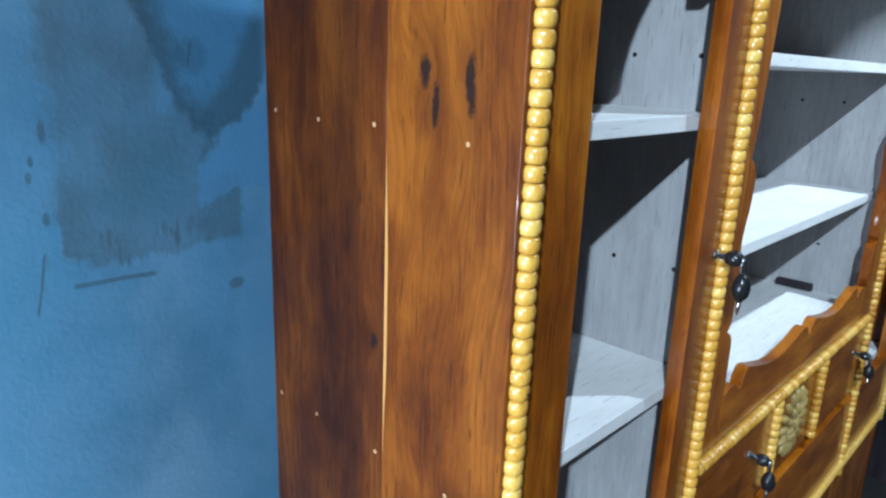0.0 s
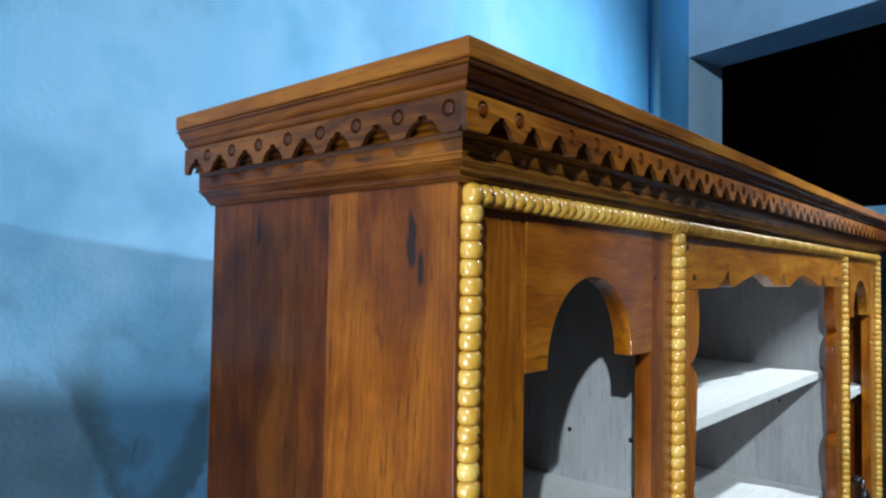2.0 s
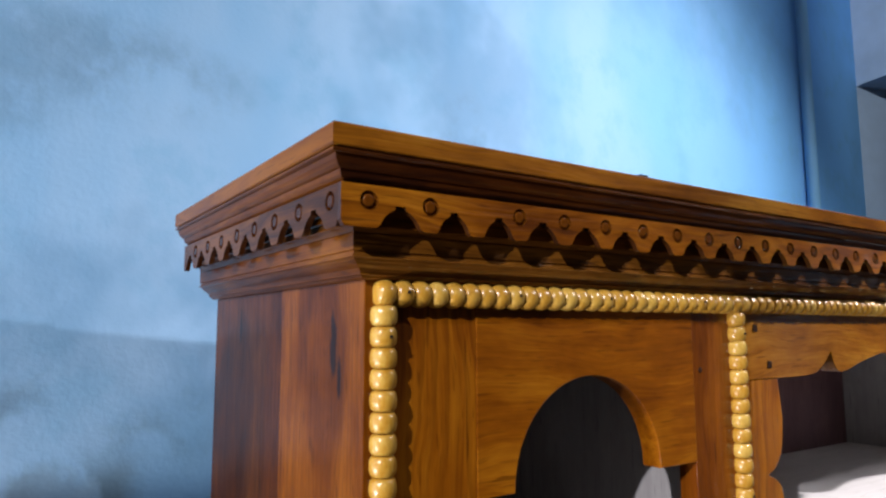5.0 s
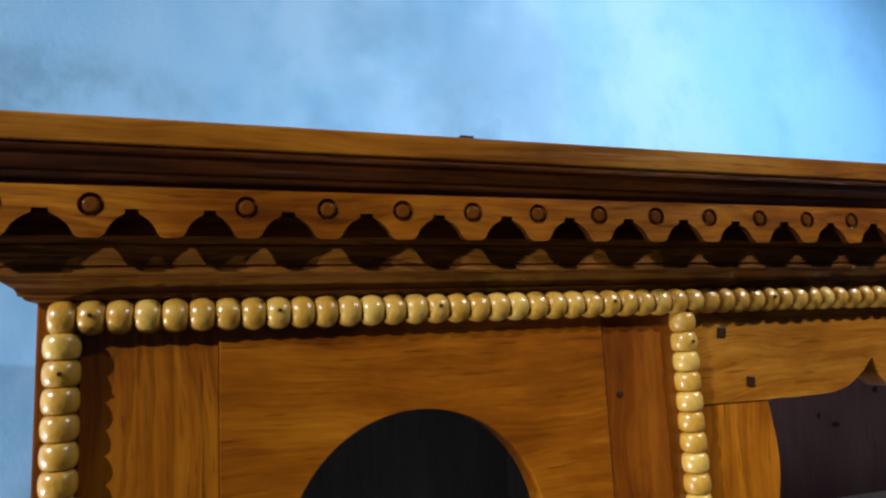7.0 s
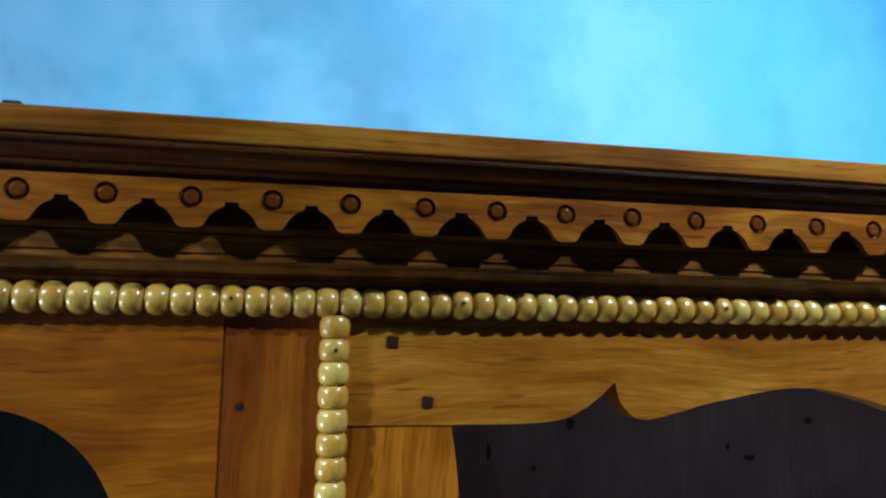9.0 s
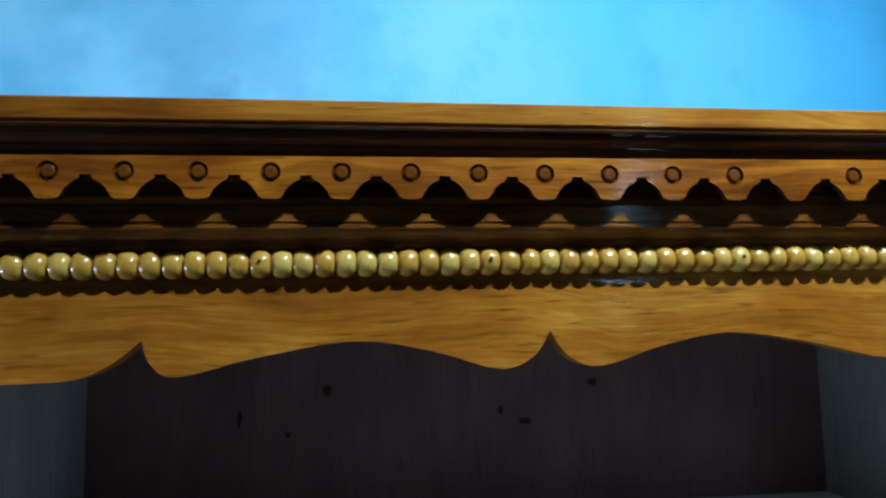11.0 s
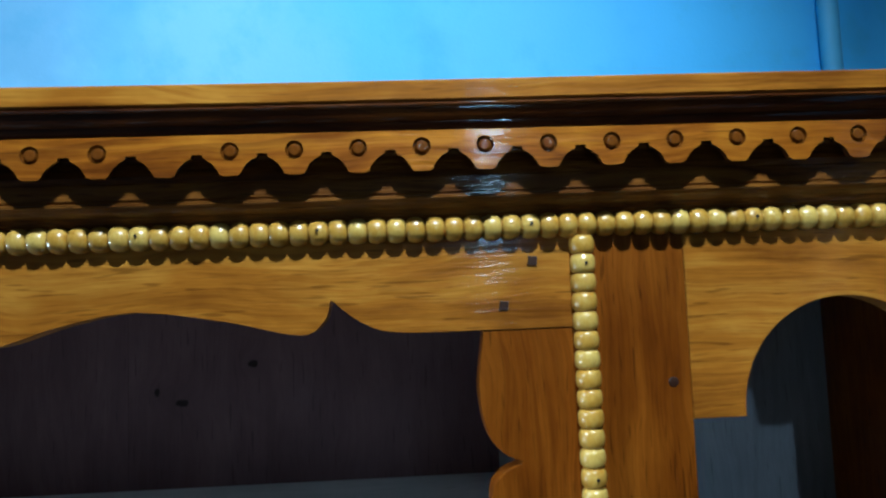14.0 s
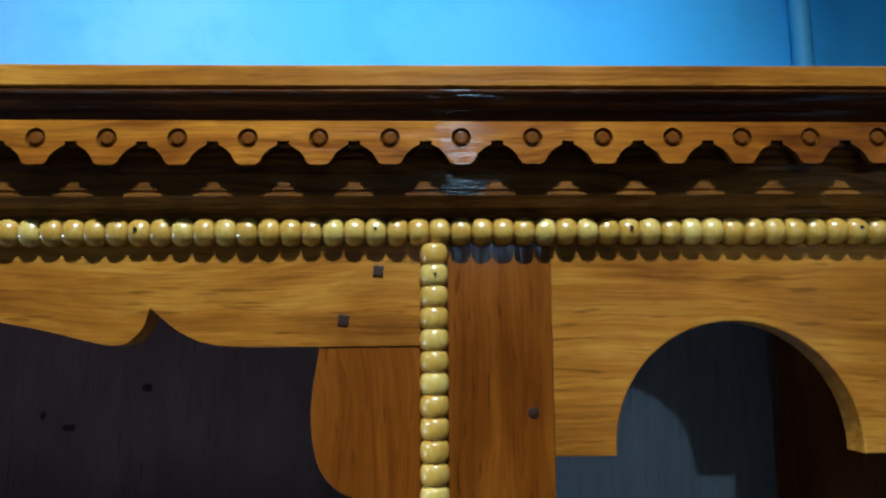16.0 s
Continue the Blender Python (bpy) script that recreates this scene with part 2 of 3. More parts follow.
def bead_material():
    g = Nodes("varnished_bead_wood")
    n = g.noise(g.coords(), 160.0, 3.0)
    isle = g.t.nodes.new("ShaderNodeNewGeometry").outputs["Random Per Island"]
    own = g.math("MAXIMUM", g.random(), isle)
    x, y, z = g.split(g.coords())
    lines = g.noise(g.join(g.math("ADD", g.math("MULTIPLY", x, 900.0), g.math("MULTIPLY", own, 40.0)), g.math("MULTIPLY", y, 260.0), g.math("MULTIPLY", z, 260.0)), 1.0, 3.0)
    k = g.math("ADD", g.math("MULTIPLY", own, 0.42), g.math("ADD", g.math("MULTIPLY", n, 0.34), g.math("MULTIPLY", lines, 0.30)))
    col = g.ramp(k, [(0.26, (0.25, 0.085, 0.007)), (0.50, (0.47, 0.235, 0.024)), (0.80, (0.64, 0.43, 0.096))])
    g.bump(g.math("ADD", n, g.math("MULTIPLY", lines, 0.6)), 0.16, 0.0012)
    return g.finish(col, g.math("ADD", 0.28, g.math("MULTIPLY", n, 0.22)), 0.9, g.math("ADD", 0.12, g.math("MULTIPLY", lines, 0.22)), 0.3)


BEADWOOD = bead_material()


def plain(name, colour, rough, metal=0.0, grain=60.0, vary=0.25):
    g = Nodes(name)
    n = g.noise(g.coords(), grain, 4.0)
    dark = tuple(c * (1 - vary) for c in colour)
    g.put(g.bsdf.inputs["Metallic"], metal)
    g.bump(n, 0.08, 0.002)
    return g.finish(g.mix(n, dark, colour), g.math("ADD", rough - 0.05, g.math("MULTIPLY", n, 0.1)))


BLACK = plain("black_plastic", (0.012, 0.012, 0.014), 0.25)
CHROME = plain("chrome", (0.75, 0.76, 0.78), 0.15, 1.0)
PEG = plain("dark_dowel", (0.035, 0.012, 0.005), 0.4)
# Ring wood below the band's tone, the groove's shade put into its colour.
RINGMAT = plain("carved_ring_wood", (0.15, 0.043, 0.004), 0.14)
RINGMAT_DARK = plain("dark_side_ring_wood", (0.052, 0.014, 0.002), 0.2)
HOLE = plain("nail_hole", (0.012, 0.006, 0.004), 0.6)
FILLER = plain("pale_nail_filler", (0.45, 0.26, 0.12), 0.5)
GILT = plain("carved_gilt_wood", (0.42, 0.30, 0.10), 0.3, 0.0, 200.0, 0.6)
# Floor and outer walls out of view, dark so that they bounce little light.
CONCRETE = plain("earthen_floor", (0.035, 0.03, 0.027), 0.85, 0.0, 4.0, 0.35)
DARK_MASONRY = plain("bare_dark_masonry", (0.03, 0.027, 0.025), 0.9, 0.0, 5.0, 0.5)
LINTEL = plain("limewashed_concrete", (0.34, 0.52, 0.70), 0.85, 0.0, 7.0, 0.4)
WHITE = plain("white_board", (0.78, 0.80, 0.80), 0.5)
PIPE = plain("painted_pipe", (0.17, 0.47, 0.74), 0.45, 0.0, 20.0, 0.15)


def plaster():
    """Pale blue distempered plaster, mottled, with bare cement patches and scrapes beside the cabinet."""
    g = Nodes("blue_plaster")
    p = g.coords()
    x, y, z = g.split(p)
    big, mid, fine = g.noise(p, 1.7, 3.0), g.noise(p, 9.0, 5.0, 0.65), g.noise(p, 140.0, 3.0)
    wobble = g.math("MULTIPLY", g.math("SUBTRACT", g.noise(p, 22.0, 4.0, 0.6), 0.5), 0.9)
    veil = g.math("MULTIPLY", g.math("SUBTRACT", 1.0, g.step(x, 0.3, 1.9)), g.step(g.noise(g.join(x, y, g.math("MULTIPLY", z, 0.45)), 3.6, 3.0, 0.5), 0.34, 0.66))
    col = g.mix(g.step(big, 0.35, 0.65), (0.118, 0.425, 0.81), (0.140, 0.485, 0.90))
    col = g.mix(g.math("SUBTRACT", 1.0, g.step(x, 0.3, 2.2)), col, (0.190, 0.455, 0.73))
    col = g.mix(g.math("MULTIPLY", veil, 0.45), col, (0.42, 0.63, 0.84))
    col = g.mix(g.math("MULTIPLY", g.step(mid, 0.48, 0.70), 0.34), col, (0.11, 0.38, 0.62))
    col = g.mix(g.math("MULTIPLY", g.step(g.noise(p, 3.0, 4.0, 0.6), 0.50, 0.72), g.math("SUBTRACT", 0.62, g.math("MULTIPLY", g.step(x, 0.3, 1.0), 0.32))), col, (0.10, 0.275, 0.47))

    def blot(cx, cz, hx, hz, soft=0.5):
        du = g.math("DIVIDE", g.math("SUBTRACT", x, cx), hx)
        dv = g.math("DIVIDE", g.math("SUBTRACT", z, cz), hz)
        d = g.math("ADD", g.math("MULTIPLY", du, du), g.math("MULTIPLY", dv, dv))
        return g.math("SUBTRACT", 1.0, g.step(g.math("ADD", d, wobble), 1.0 - soft, 1.0 + soft))

    def both(a, b):
        return g.math("MAXIMUM", a, b)

    wx = g.math("ADD", x, g.math("ADD", g.math("MULTIPLY", g.math("SUBTRACT", g.noise(p, 14.0, 3.0), 0.5), 0.075), g.math("MULTIPLY", g.math("SUBTRACT", g.noise(p, 70.0, 2.0), 0.5), 0.022)))
    wz = g.math("ADD", z, g.math("ADD", g.math("MULTIPLY", g.math("SUBTRACT", g.noise(p, 11.0, 3.0), 0.5), -0.085), g.math("MULTIPLY", g.math("SUBTRACT", g.noise(p, 55.0, 2.0), 0.5), -0.03)))

    def patch(x0, x1, z0, z1, soft=0.006):
        du = g.math("SUBTRACT", g.math("ABSOLUTE", g.math("SUBTRACT", wx, (x0 + x1) / 2)), (x1 - x0) / 2)
        dv = g.math("SUBTRACT", g.math("ABSOLUTE", g.math("SUBTRACT", wz, (z0 + z1) / 2)), (z1 - z0) / 2)
        return g.math("SUBTRACT", 1.0, g.step(g.math("MAXIMUM", du, dv), -soft, soft))

    def wedge(cx, cz, left, right, soft):
        """Inside a V whose tip is at cx, cz; left and right: metres across for each metre up."""
        up, out = g.math("SUBTRACT", wz, cz), g.math("SUBTRACT", wx, cx)
        d = g.math("MAXIMUM", g.math("SUBTRACT", out, g.math("MULTIPLY", up, right)), g.math("SUBTRACT", g.math("MULTIPLY", up, -left), out))
        return g.math("SUBTRACT", 1.0, g.step(d, -soft, soft))

    def scratch(x0, z0, x1, z1, wide):
        """A thin drawn line."""
        run_, ex, ez = math.hypot(x1 - x0, z1 - z0), x1 - x0, z1 - z0
        px, pz = g.math("SUBTRACT", x, x0), g.math("SUBTRACT", z, z0)
        t = g.math("ADD", g.math("MULTIPLY", px, ex / run_), g.math("MULTIPLY", pz, ez / run_))
        o = g.math("ABSOLUTE", g.math("ADD", g.math("SUBTRACT", g.math("MULTIPLY", px, ez / run_), g.math("MULTIPLY", pz, ex / run_)), g.math("MULTIPLY", wobble, 0.006)))
        ends = g.math("MULTIPLY", g.step(t, -0.004, 0.004), g.math("SUBTRACT", 1.0, g.step(t, run_ - 0.004, run_ + 0.004)))
        return g.math("MULTIPLY", ends, g.math("SUBTRACT", 1.0, g.step(o, wide * 0.4, wide)))

    def lay(mask, strength, colour):
        return g.mix(g.math("MULTIPLY", mask, strength), col, colour)

    worn = g.math("ADD", 0.5, g.math("MULTIPLY", g.step(mid, 0.35, 0.7), 0.5))
    cement = both(both(patch(-0.190, -0.060, 1.235, 1.530, 0.016), patch(-0.188, 0.054, 1.186, 1.268, 0.006)), patch(-0.10, 0.0, 1.25, 1.37, 0.02))
    col = lay(g.math("MULTIPLY", cement, worn), 0.68, (0.125, 0.205, 0.260))
    col = lay(both(blot(-0.078, 1.272, 0.045, 0.050, 0.7), blot(-0.130, 1.252, 0.016, 0.022, 0.5)), 0.5, (0.13, 0.31, 0.45))
    col = lay(g.math("MULTIPLY", wedge(-0.004, 1.298, 0.46, 1.00, 0.010), g.math("MULTIPLY", g.math("SUBTRACT", 1.0, g.step(x, 0.085, 0.112)), g.math("SUBTRACT", 1.0, g.step(z, 1.500, 1.570)))), 0.72, (0.065, 0.135, 0.185))
    col = lay(g.math("MULTIPLY", wedge(-0.006, 1.352, 0.36, 0.62, 0.018), g.math("SUBTRACT", 1.0, g.step(z, 1.470, 1.570))), 0.9, (0.155, 0.38, 0.64))
    col = lay(g.math("MULTIPLY", blot(-0.012, 1.425, 0.020, 0.022, 0.8), 1.0), 0.35, (0.06, 0.14, 0.22))
    smear = g.step(g.noise(g.join(g.math("MULTIPLY", wx, 16.0), 0.0, g.math("MULTIPLY", wz, 9.0)), 1.0, 4.0, 0.6), 0.40, 0.62)
    cap = both(patch(-0.100, 0.075, 1.535, 1.585, 0.020), patch(0.000, 0.040, 1.560, 1.625, 0.018))
    col = lay(g.math("MULTIPLY", g.math("MULTIPLY", cap, g.math("ADD", 0.35, g.math("MULTIPLY", smear, 0.65))), g.math("SUBTRACT", 1.0, blot(-0.045, 1.535, 0.030, 0.035, 0.6))), 0.45, (0.10, 0.21, 0.29))
    aside = both(patch(-0.40, -0.222, 1.545, 1.630, 0.012), patch(-0.225, -0.170, 1.612, 1.634, 0.012))
    col = lay(g.math("MULTIPLY", aside, g.math("ADD", 0.4, g.math("MULTIPLY", smear, 0.6))), 0.55, (0.085, 0.17, 0.24))
    clean = g.math("MULTIPLY", g.math("SUBTRACT", 1.0, g.step(g.math("SUBTRACT", wz, g.math("ADD", 1.293, g.math("MULTIPLY", wx, 1.1))), -0.004, 0.004)), patch(-0.004, 0.15, 1.245, 1.370, 0.004))
    col = lay(clean, 0.8, (0.19, 0.45, 0.76))
    scr = g.noise(g.join(g.math("MULTIPLY", x, 90.0), 0.0, g.math("MULTIPLY", z, 16.0)), 1.0, 3.0, 0.7)
    col = lay(g.math("MULTIPLY", g.step(scr, 0.52, 0.66), blot(-0.085, 1.198, 0.12, 0.026, 0.5)), 0.75, (0.12, 0.19, 0.24))
    dots = both(both(blot(-0.198, 1.340, 0.004, 0.012, 0.6), blot(-0.212, 1.310, 0.003, 0.006, 0.6)), both(both(blot(-0.216, 1.293, 0.003, 0.006, 0.6), blot(-0.203, 1.246, 0.004, 0.008, 0.6)), blot(0.038, 1.116, 0.012, 0.008, 0.7)))
    marks = both(both(scratch(-0.209, 1.207, -0.222, 1.140, 0.0022), scratch(-0.181, 1.163, -0.081, 1.158, 0.0042)), both(scratch(-0.014, 1.440, -0.020, 1.412, 0.0022), dots))
    col = lay(marks, 0.55, (0.075, 0.11, 0.14))
    smudge = both(blot(-0.10, 2.03, 0.17, 0.06, 0.9), both(blot(-0.26, 1.98, 0.10, 0.06, 0.9), blot(0.50, 1.98, 0.06, 0.14, 0.9)))
    col = lay(g.math("MULTIPLY", smudge, g.step(mid, 0.36, 0.60)), 0.5, (0.13, 0.25, 0.37))
    g.bump(g.math("ADD", g.math("MULTIPLY", mid, 1.0), g.math("MULTIPLY", fine, 0.3)), 0.22, 0.006)
    return g.finish(col, 0.85)


PLASTER = plaster()

# ---- mesh helpers ----


def mesh_of(name, bm, material, smooth=False):
    bmesh.ops.recalc_face_normals(bm, faces=bm.faces)
    me = bpy.data.meshes.new(name)
    bm.to_mesh(me)
    bm.free()
    me.materials.append(material)
    if smooth:
        me.shade_smooth()
    return me


def part(name, bm, material, parent=None, label="", smooth=False):
    ob = new(name, mesh_of(name, bm, material, smooth))
    ob.parent = parent
    return tagged(ob, label)


def thing(name, label, category, group="", place=(0, 0, 0)):
    ob = new(name)
    ob.empty_display_size, ob.location = 0.05, place
    return tagged(ob, label, category, group)


def slab(pts, lo, hi, plane="xz", bevel=0.0012):
    """An outline pulled out along the remaining axis from lo to hi, with eased edges."""
    put = {"xz": lambda u, v, w: (u, w, v), "yz": lambda u, v, w: (w, u, v), "xy": lambda u, v, w: (u, v, w)}[plane]
    bm = bmesh.new()
    a = [bm.verts.new(put(u, v, lo)) for u, v in pts]
    b = [bm.verts.new(put(u, v, hi)) for u, v in pts]
    n = len(pts)
    caps = [bm.faces.new(a), bm.faces.new(b)]
    for i in range(n):
        bm.faces.new((a[i], a[(i + 1) % n], b[(i + 1) % n], b[i]))
    bmesh.ops.recalc_face_normals(bm, faces=bm.faces)
    if bevel:
        edges = list({e for f in caps for e in f.edges})
        bmesh.ops.bevel(bm, geom=edges, offset=bevel, segments=2, profile=0.6, affect="EDGES", clamp_overlap=True)
    return bm


def block(x0, x1, y0, y1, z0, z1, bevel=0.0015):
    bm = bmesh.new()
    bmesh.ops.create_cube(bm, size=1.0)
    bmesh.ops.scale(bm, vec=(x1 - x0, y1 - y0, z1 - z0), verts=bm.verts)
    bmesh.ops.translate(bm, vec=((x0 + x1) / 2, (y0 + y1) / 2, (z0 + z1) / 2), verts=bm.verts)
    if bevel:
        bmesh.ops.bevel(bm, geom=list(bm.edges), offset=bevel, segments=2, profile=0.6, affect="EDGES")
    return bm


def lathe(profile, segments=16, axis="z", place=(0, 0, 0), open_foot=False):
    """A turned shape from (radius, height) pairs."""
    bm = bmesh.new()
    turn = {"z": Matrix(), "y": Matrix.Rotation(radians(90), 4, "X"), "x": Matrix.Rotation(radians(90), 4, "Y")}[axis]
    rings = []
    for r, h in profile:
        rings.append([bm.verts.new(Vector(place) + turn @ Vector((r * math.cos(2 * math.pi * i / segments), r * math.sin(2 * math.pi * i / segments), h))) for i in range(segments)])
    for p, q in zip(rings, rings[1:]):
        for i in range(segments):
            bm.faces.new((p[i], p[(i + 1) % segments], q[(i + 1) % segments], q[i]))
    if not open_foot:
        bm.faces.new(rings[0])
    bm.faces.new(rings[-1])
    return bm


def prism(foot, z0, z1):
    return slab(foot, z0, z1, "xy", 0)


# ---- the room ----
LEAN = radians(7.4)
WX, WY = math.cos(LEAN), math.sin(LEAN)


def on_wall(s, out=0.0):
    """A point of the back wall's face, s metres along it, out metres before it."""
    return (s * WX + out * WY, 0.523 + s * WY - out * WX)


CORNER = Vector((2.645, 0.8665))
RD, RN = Vector((-0.2635, -0.9647)), Vector((0.9647, -0.2635))


def on_right(s, deep=0.0):
    p = CORNER + RD * s + RN * deep
    return (p.x, p.y)


def structure(name, bm, material, label):
    return tagged(part(name, bm, material), label, kind="structure")


structure("floor", block(-7, 5, -6, 2.0, -0.1, 0, 0), CONCRETE, "dark earthen workshop floor")
structure("ceiling", block(-7, 5, -6, 2.0, 5.2, 5.4, 0), DARK_MASONRY, "bare dark concrete ceiling slab")
structure("wall_back", prism([on_wall(-7), on_wall(2.667), on_wall(2.667, -0.25), on_wall(-7, -0.25)], 0, 5.2), PLASTER, "pale blue plaster wall with cement patches and scrapes")
structure("wall_left", block(-7.2, -7, -6, 0.2, 0, 5.2, 0), DARK_MASONRY, "bare dark masonry wall")
structure("wall_front", block(-7, 5, -6.2, -6, 0, 5.2, 0), DARK_MASONRY, "bare dark masonry wall")
structure("wall_right", prism([on_right(0), on_right(1.95), on_right(1.95, 0.25), on_right(0, 0.25)], 0, 1.85), LINTEL, "limewashed masonry wall under a wide opening")
structure("lintel", prism([on_right(0), on_right(1.95), on_right(1.95, 0.25), on_right(0, 0.25)], 2.668, 5.2), LINTEL, "limewashed concrete lintel beam over a dark opening")
structure("wall_corner_jamb", prism([on_right(-0.02, 0.002), on_right(0.0, 0.002), on_right(0.0, 0.25), on_right(-0.30, 0.25), on_wall(2.70, -0.2)], 0, 2.668), LINTEL, "limewashed jamb of the opening")
structure("wall_end", block(5, 5.2, -6, 2.0, 0, 5.2, 0), DARK_MASONRY, "bare dark masonry wall")
structure("wall_behind", block(2.68, 5, 2.0, 2.2, 0, 5.2, 0), DARK_MASONRY, "bare dark masonry wall beyond the opening")
# Unseen partition, added to throw the shadow edge onto the back wall.
structure("shade_partition", block(-2.40, -0.84, -0.33, -0.25, 0, 2.178, 0), DARK_MASONRY, "unseen partition added to shade the lower back wall")
# Unseen beam with a hanger, added to block the far bulb from the cornice.
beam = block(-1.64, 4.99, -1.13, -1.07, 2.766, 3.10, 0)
beam.from_mesh(mesh_of("hanger", block(-1.61, -1.57, -1.12, -1.08, 3.1005, 5.199, 0), DARK_MASONRY))
structure("shade_beam", beam, DARK_MASONRY, "unseen beam added to shade the front cornice")
pipe = part("conduit_pipe", lathe([(0.019, 0), (0.019, 5.2)], 20, "z", (*on_wall(2.082, 0.024), 0)), PIPE, smooth=True)
tagged(pipe, "thin vertical pipe painted blue against the plaster wall", "pipe")

# ---- the showcase ----
W, BACK = 1.75, 0.358
X0, X1 = -0.010, 1.760
CX0, CX1 = -0.011, 1.761
C1, C2, C3, C4 = 0.0022, 0.4080, 1.3425, 1.7478
SEAM = 0.1565
PITCH = 0.0143
RAIL_Z = 1.718
showcase = thing("showcase_cabinet", "varnished teak showcase cabinet with beaded mouldings and scalloped cornice", "cabinet")


def flip(pts):
    return [(W - x, z) for x, z in pts]


def arc(cx, cz, r, a0, a1, n):
    return [(cx + r * math.cos(radians(a0 + (a1 - a0) * i / n)), cz + r * math.sin(radians(a0 + (a1 - a0) * i / n))) for i in range(n + 1)]


def spline(points, n=6):
    """A smooth line through points of the plane."""
    out, p = [], [Vector(points[0]), *map(Vector, points), Vector(points[-1])]
    for a, b, c, d in zip(p, p[1:], p[2:], p[3:]):
        for i in range(n):
            t = i / n
            q = 0.5 * (2 * b + (c - a) * t + (2 * a - 5 * b + 4 * c - d) * t * t + (3 * b - a - 3 * c + d) * t ** 3)
            out.append((q.x, q.y))
    return out + [tuple(points[-1])]


# carcass
part("side_plank", block(X0 - 0.0012, X0 + 0.0165, 0.0006, SEAM - 0.0001, 0.02, 1.735), SIDE_FRONT, showcase, "knotty varnished teak side plank")
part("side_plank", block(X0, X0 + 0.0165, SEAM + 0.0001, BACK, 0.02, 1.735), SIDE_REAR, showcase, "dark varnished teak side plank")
part("side_plank", block(X1 - 0.0165, X1, 0.0006, BACK, 0.02, 1.735), HEARTWOOD, showcase)
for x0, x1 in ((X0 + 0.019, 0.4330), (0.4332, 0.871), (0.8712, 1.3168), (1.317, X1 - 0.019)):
    raw = RAW_BACK if 0.43 < x0 < 1.3 else RAW_SHADED
    part("back_plank", block(x0, x1, 0.346, 0.356, 0.03, 1.735, 0.0002), raw, showcase, "raw wooden back board with knots, toned down for its unlit bay")
for x in (0.415, W - 0.433):
    for y0, y1 in ((0.0225, 0.178), (0.1782, 0.345)):
        part("partition_board", block(x, x + 0.018, y0, y1, 0.03, 1.735, 0.0003), RAW, showcase, "raw pale wooden partition board")
part("inner_top_board", block(X0 + 0.0195, X1 - 0.0195, 0.0225, 0.345, 1.736, 1.752), RAW_X, showcase)


def shelf(x0, x1, z, y0=0.024):
    part("shelf", block(x0, x1, y0, 0.345, z, z + 0.018, 0.001), RAW_X, showcase, "raw whitish wooden shelf board")


for x0, x1 in ((X0 + 0.0195, 0.4145), (W - 0.4145, X1 - 0.0195)):
    shelf(x0, x1, 1.362)
    shelf(x0, x1, 1.022)
    shelf(x0, x1, 0.69)
for z in (1.438, 1.168):
    shelf(0.4335, W - 0.4335, z, 0.034)
shelf(0.4335, W - 0.4335, 0.915)
for y in (0.062, 0.152):
    for z in (1.446, 1.173):
        part("nail", lathe([(0.0001, 0.0), (0.0035, 0.0003), (0.003, 0.001)], 8, "x", (0.4146, y, z)), HOLE, showcase)
for y in (0.127, 0.214):
    for z in (1.374, 1.047):
        part("nail", lathe([(0.0001, 0.0), (0.0035, 0.0003), (0.003, 0.001)], 8, "x", (W - 0.4334, y, z)), HOLE, showcase)
for y, z in ((0.339, 1.371), (0.261, 1.367), (0.174, 1.369), (0.055, 1.363), (0.343, 1.032), (0.271, 1.032), (0.168, 1.030), (0.065, 1.030)):
    out = X0 - 0.0013 if y < SEAM else X0 - 0.0001
    part("nail_plug", lathe([(0.0022, -0.0002), (0.0024, 0.0004), (0.0001, 0.0009)], 8, "x", (out - 0.0006, y, z)), FILLER, showcase, "pale putty nail plug")

# doors with an arched head
def handle(x, z, parent):
    """A black drop pull with two bulbs on chrome posts, standing off the face."""
    h = part("handle", lathe([(0.004, 0.0), (0.0085, 0.004), (0.0105, 0.011), (0.0085, 0.018), (0.004, 0.022)], 14, "y", (x, -0.012, z)), BLACK, parent, "black plastic and chrome pull handle", True)
    part("chrome_base", lathe([(0.008, 0.0), (0.007, 0.003), (0.0035, 0.004), (0.0035, 0.013)], 14, "y", (x, 0.0, z)), CHROME, h, "chrome base", True)
    part("grip", lathe([(0.003, 0.006), (0.0085, 0.0), (0.0115, -0.012), (0.0095, -0.022), (0.003, -0.030)], 14, "z", (x, -0.036, z - 0.022)), BLACK, h, smooth=True)
    part("chrome_neck", lathe([(0.0032, 0.004), (0.0038, -0.004), (0.0032, -0.020)], 10, "z", (x, -0.034, z)), CHROME, h, "chrome neck", True)
    part("chrome_tip", lathe([(0.0034, 0.0), (0.0026, -0.010), (0.0008, -0.018)], 10, "z", (x, -0.036, z - 0.050)), CHROME, h, "chrome tip", True)


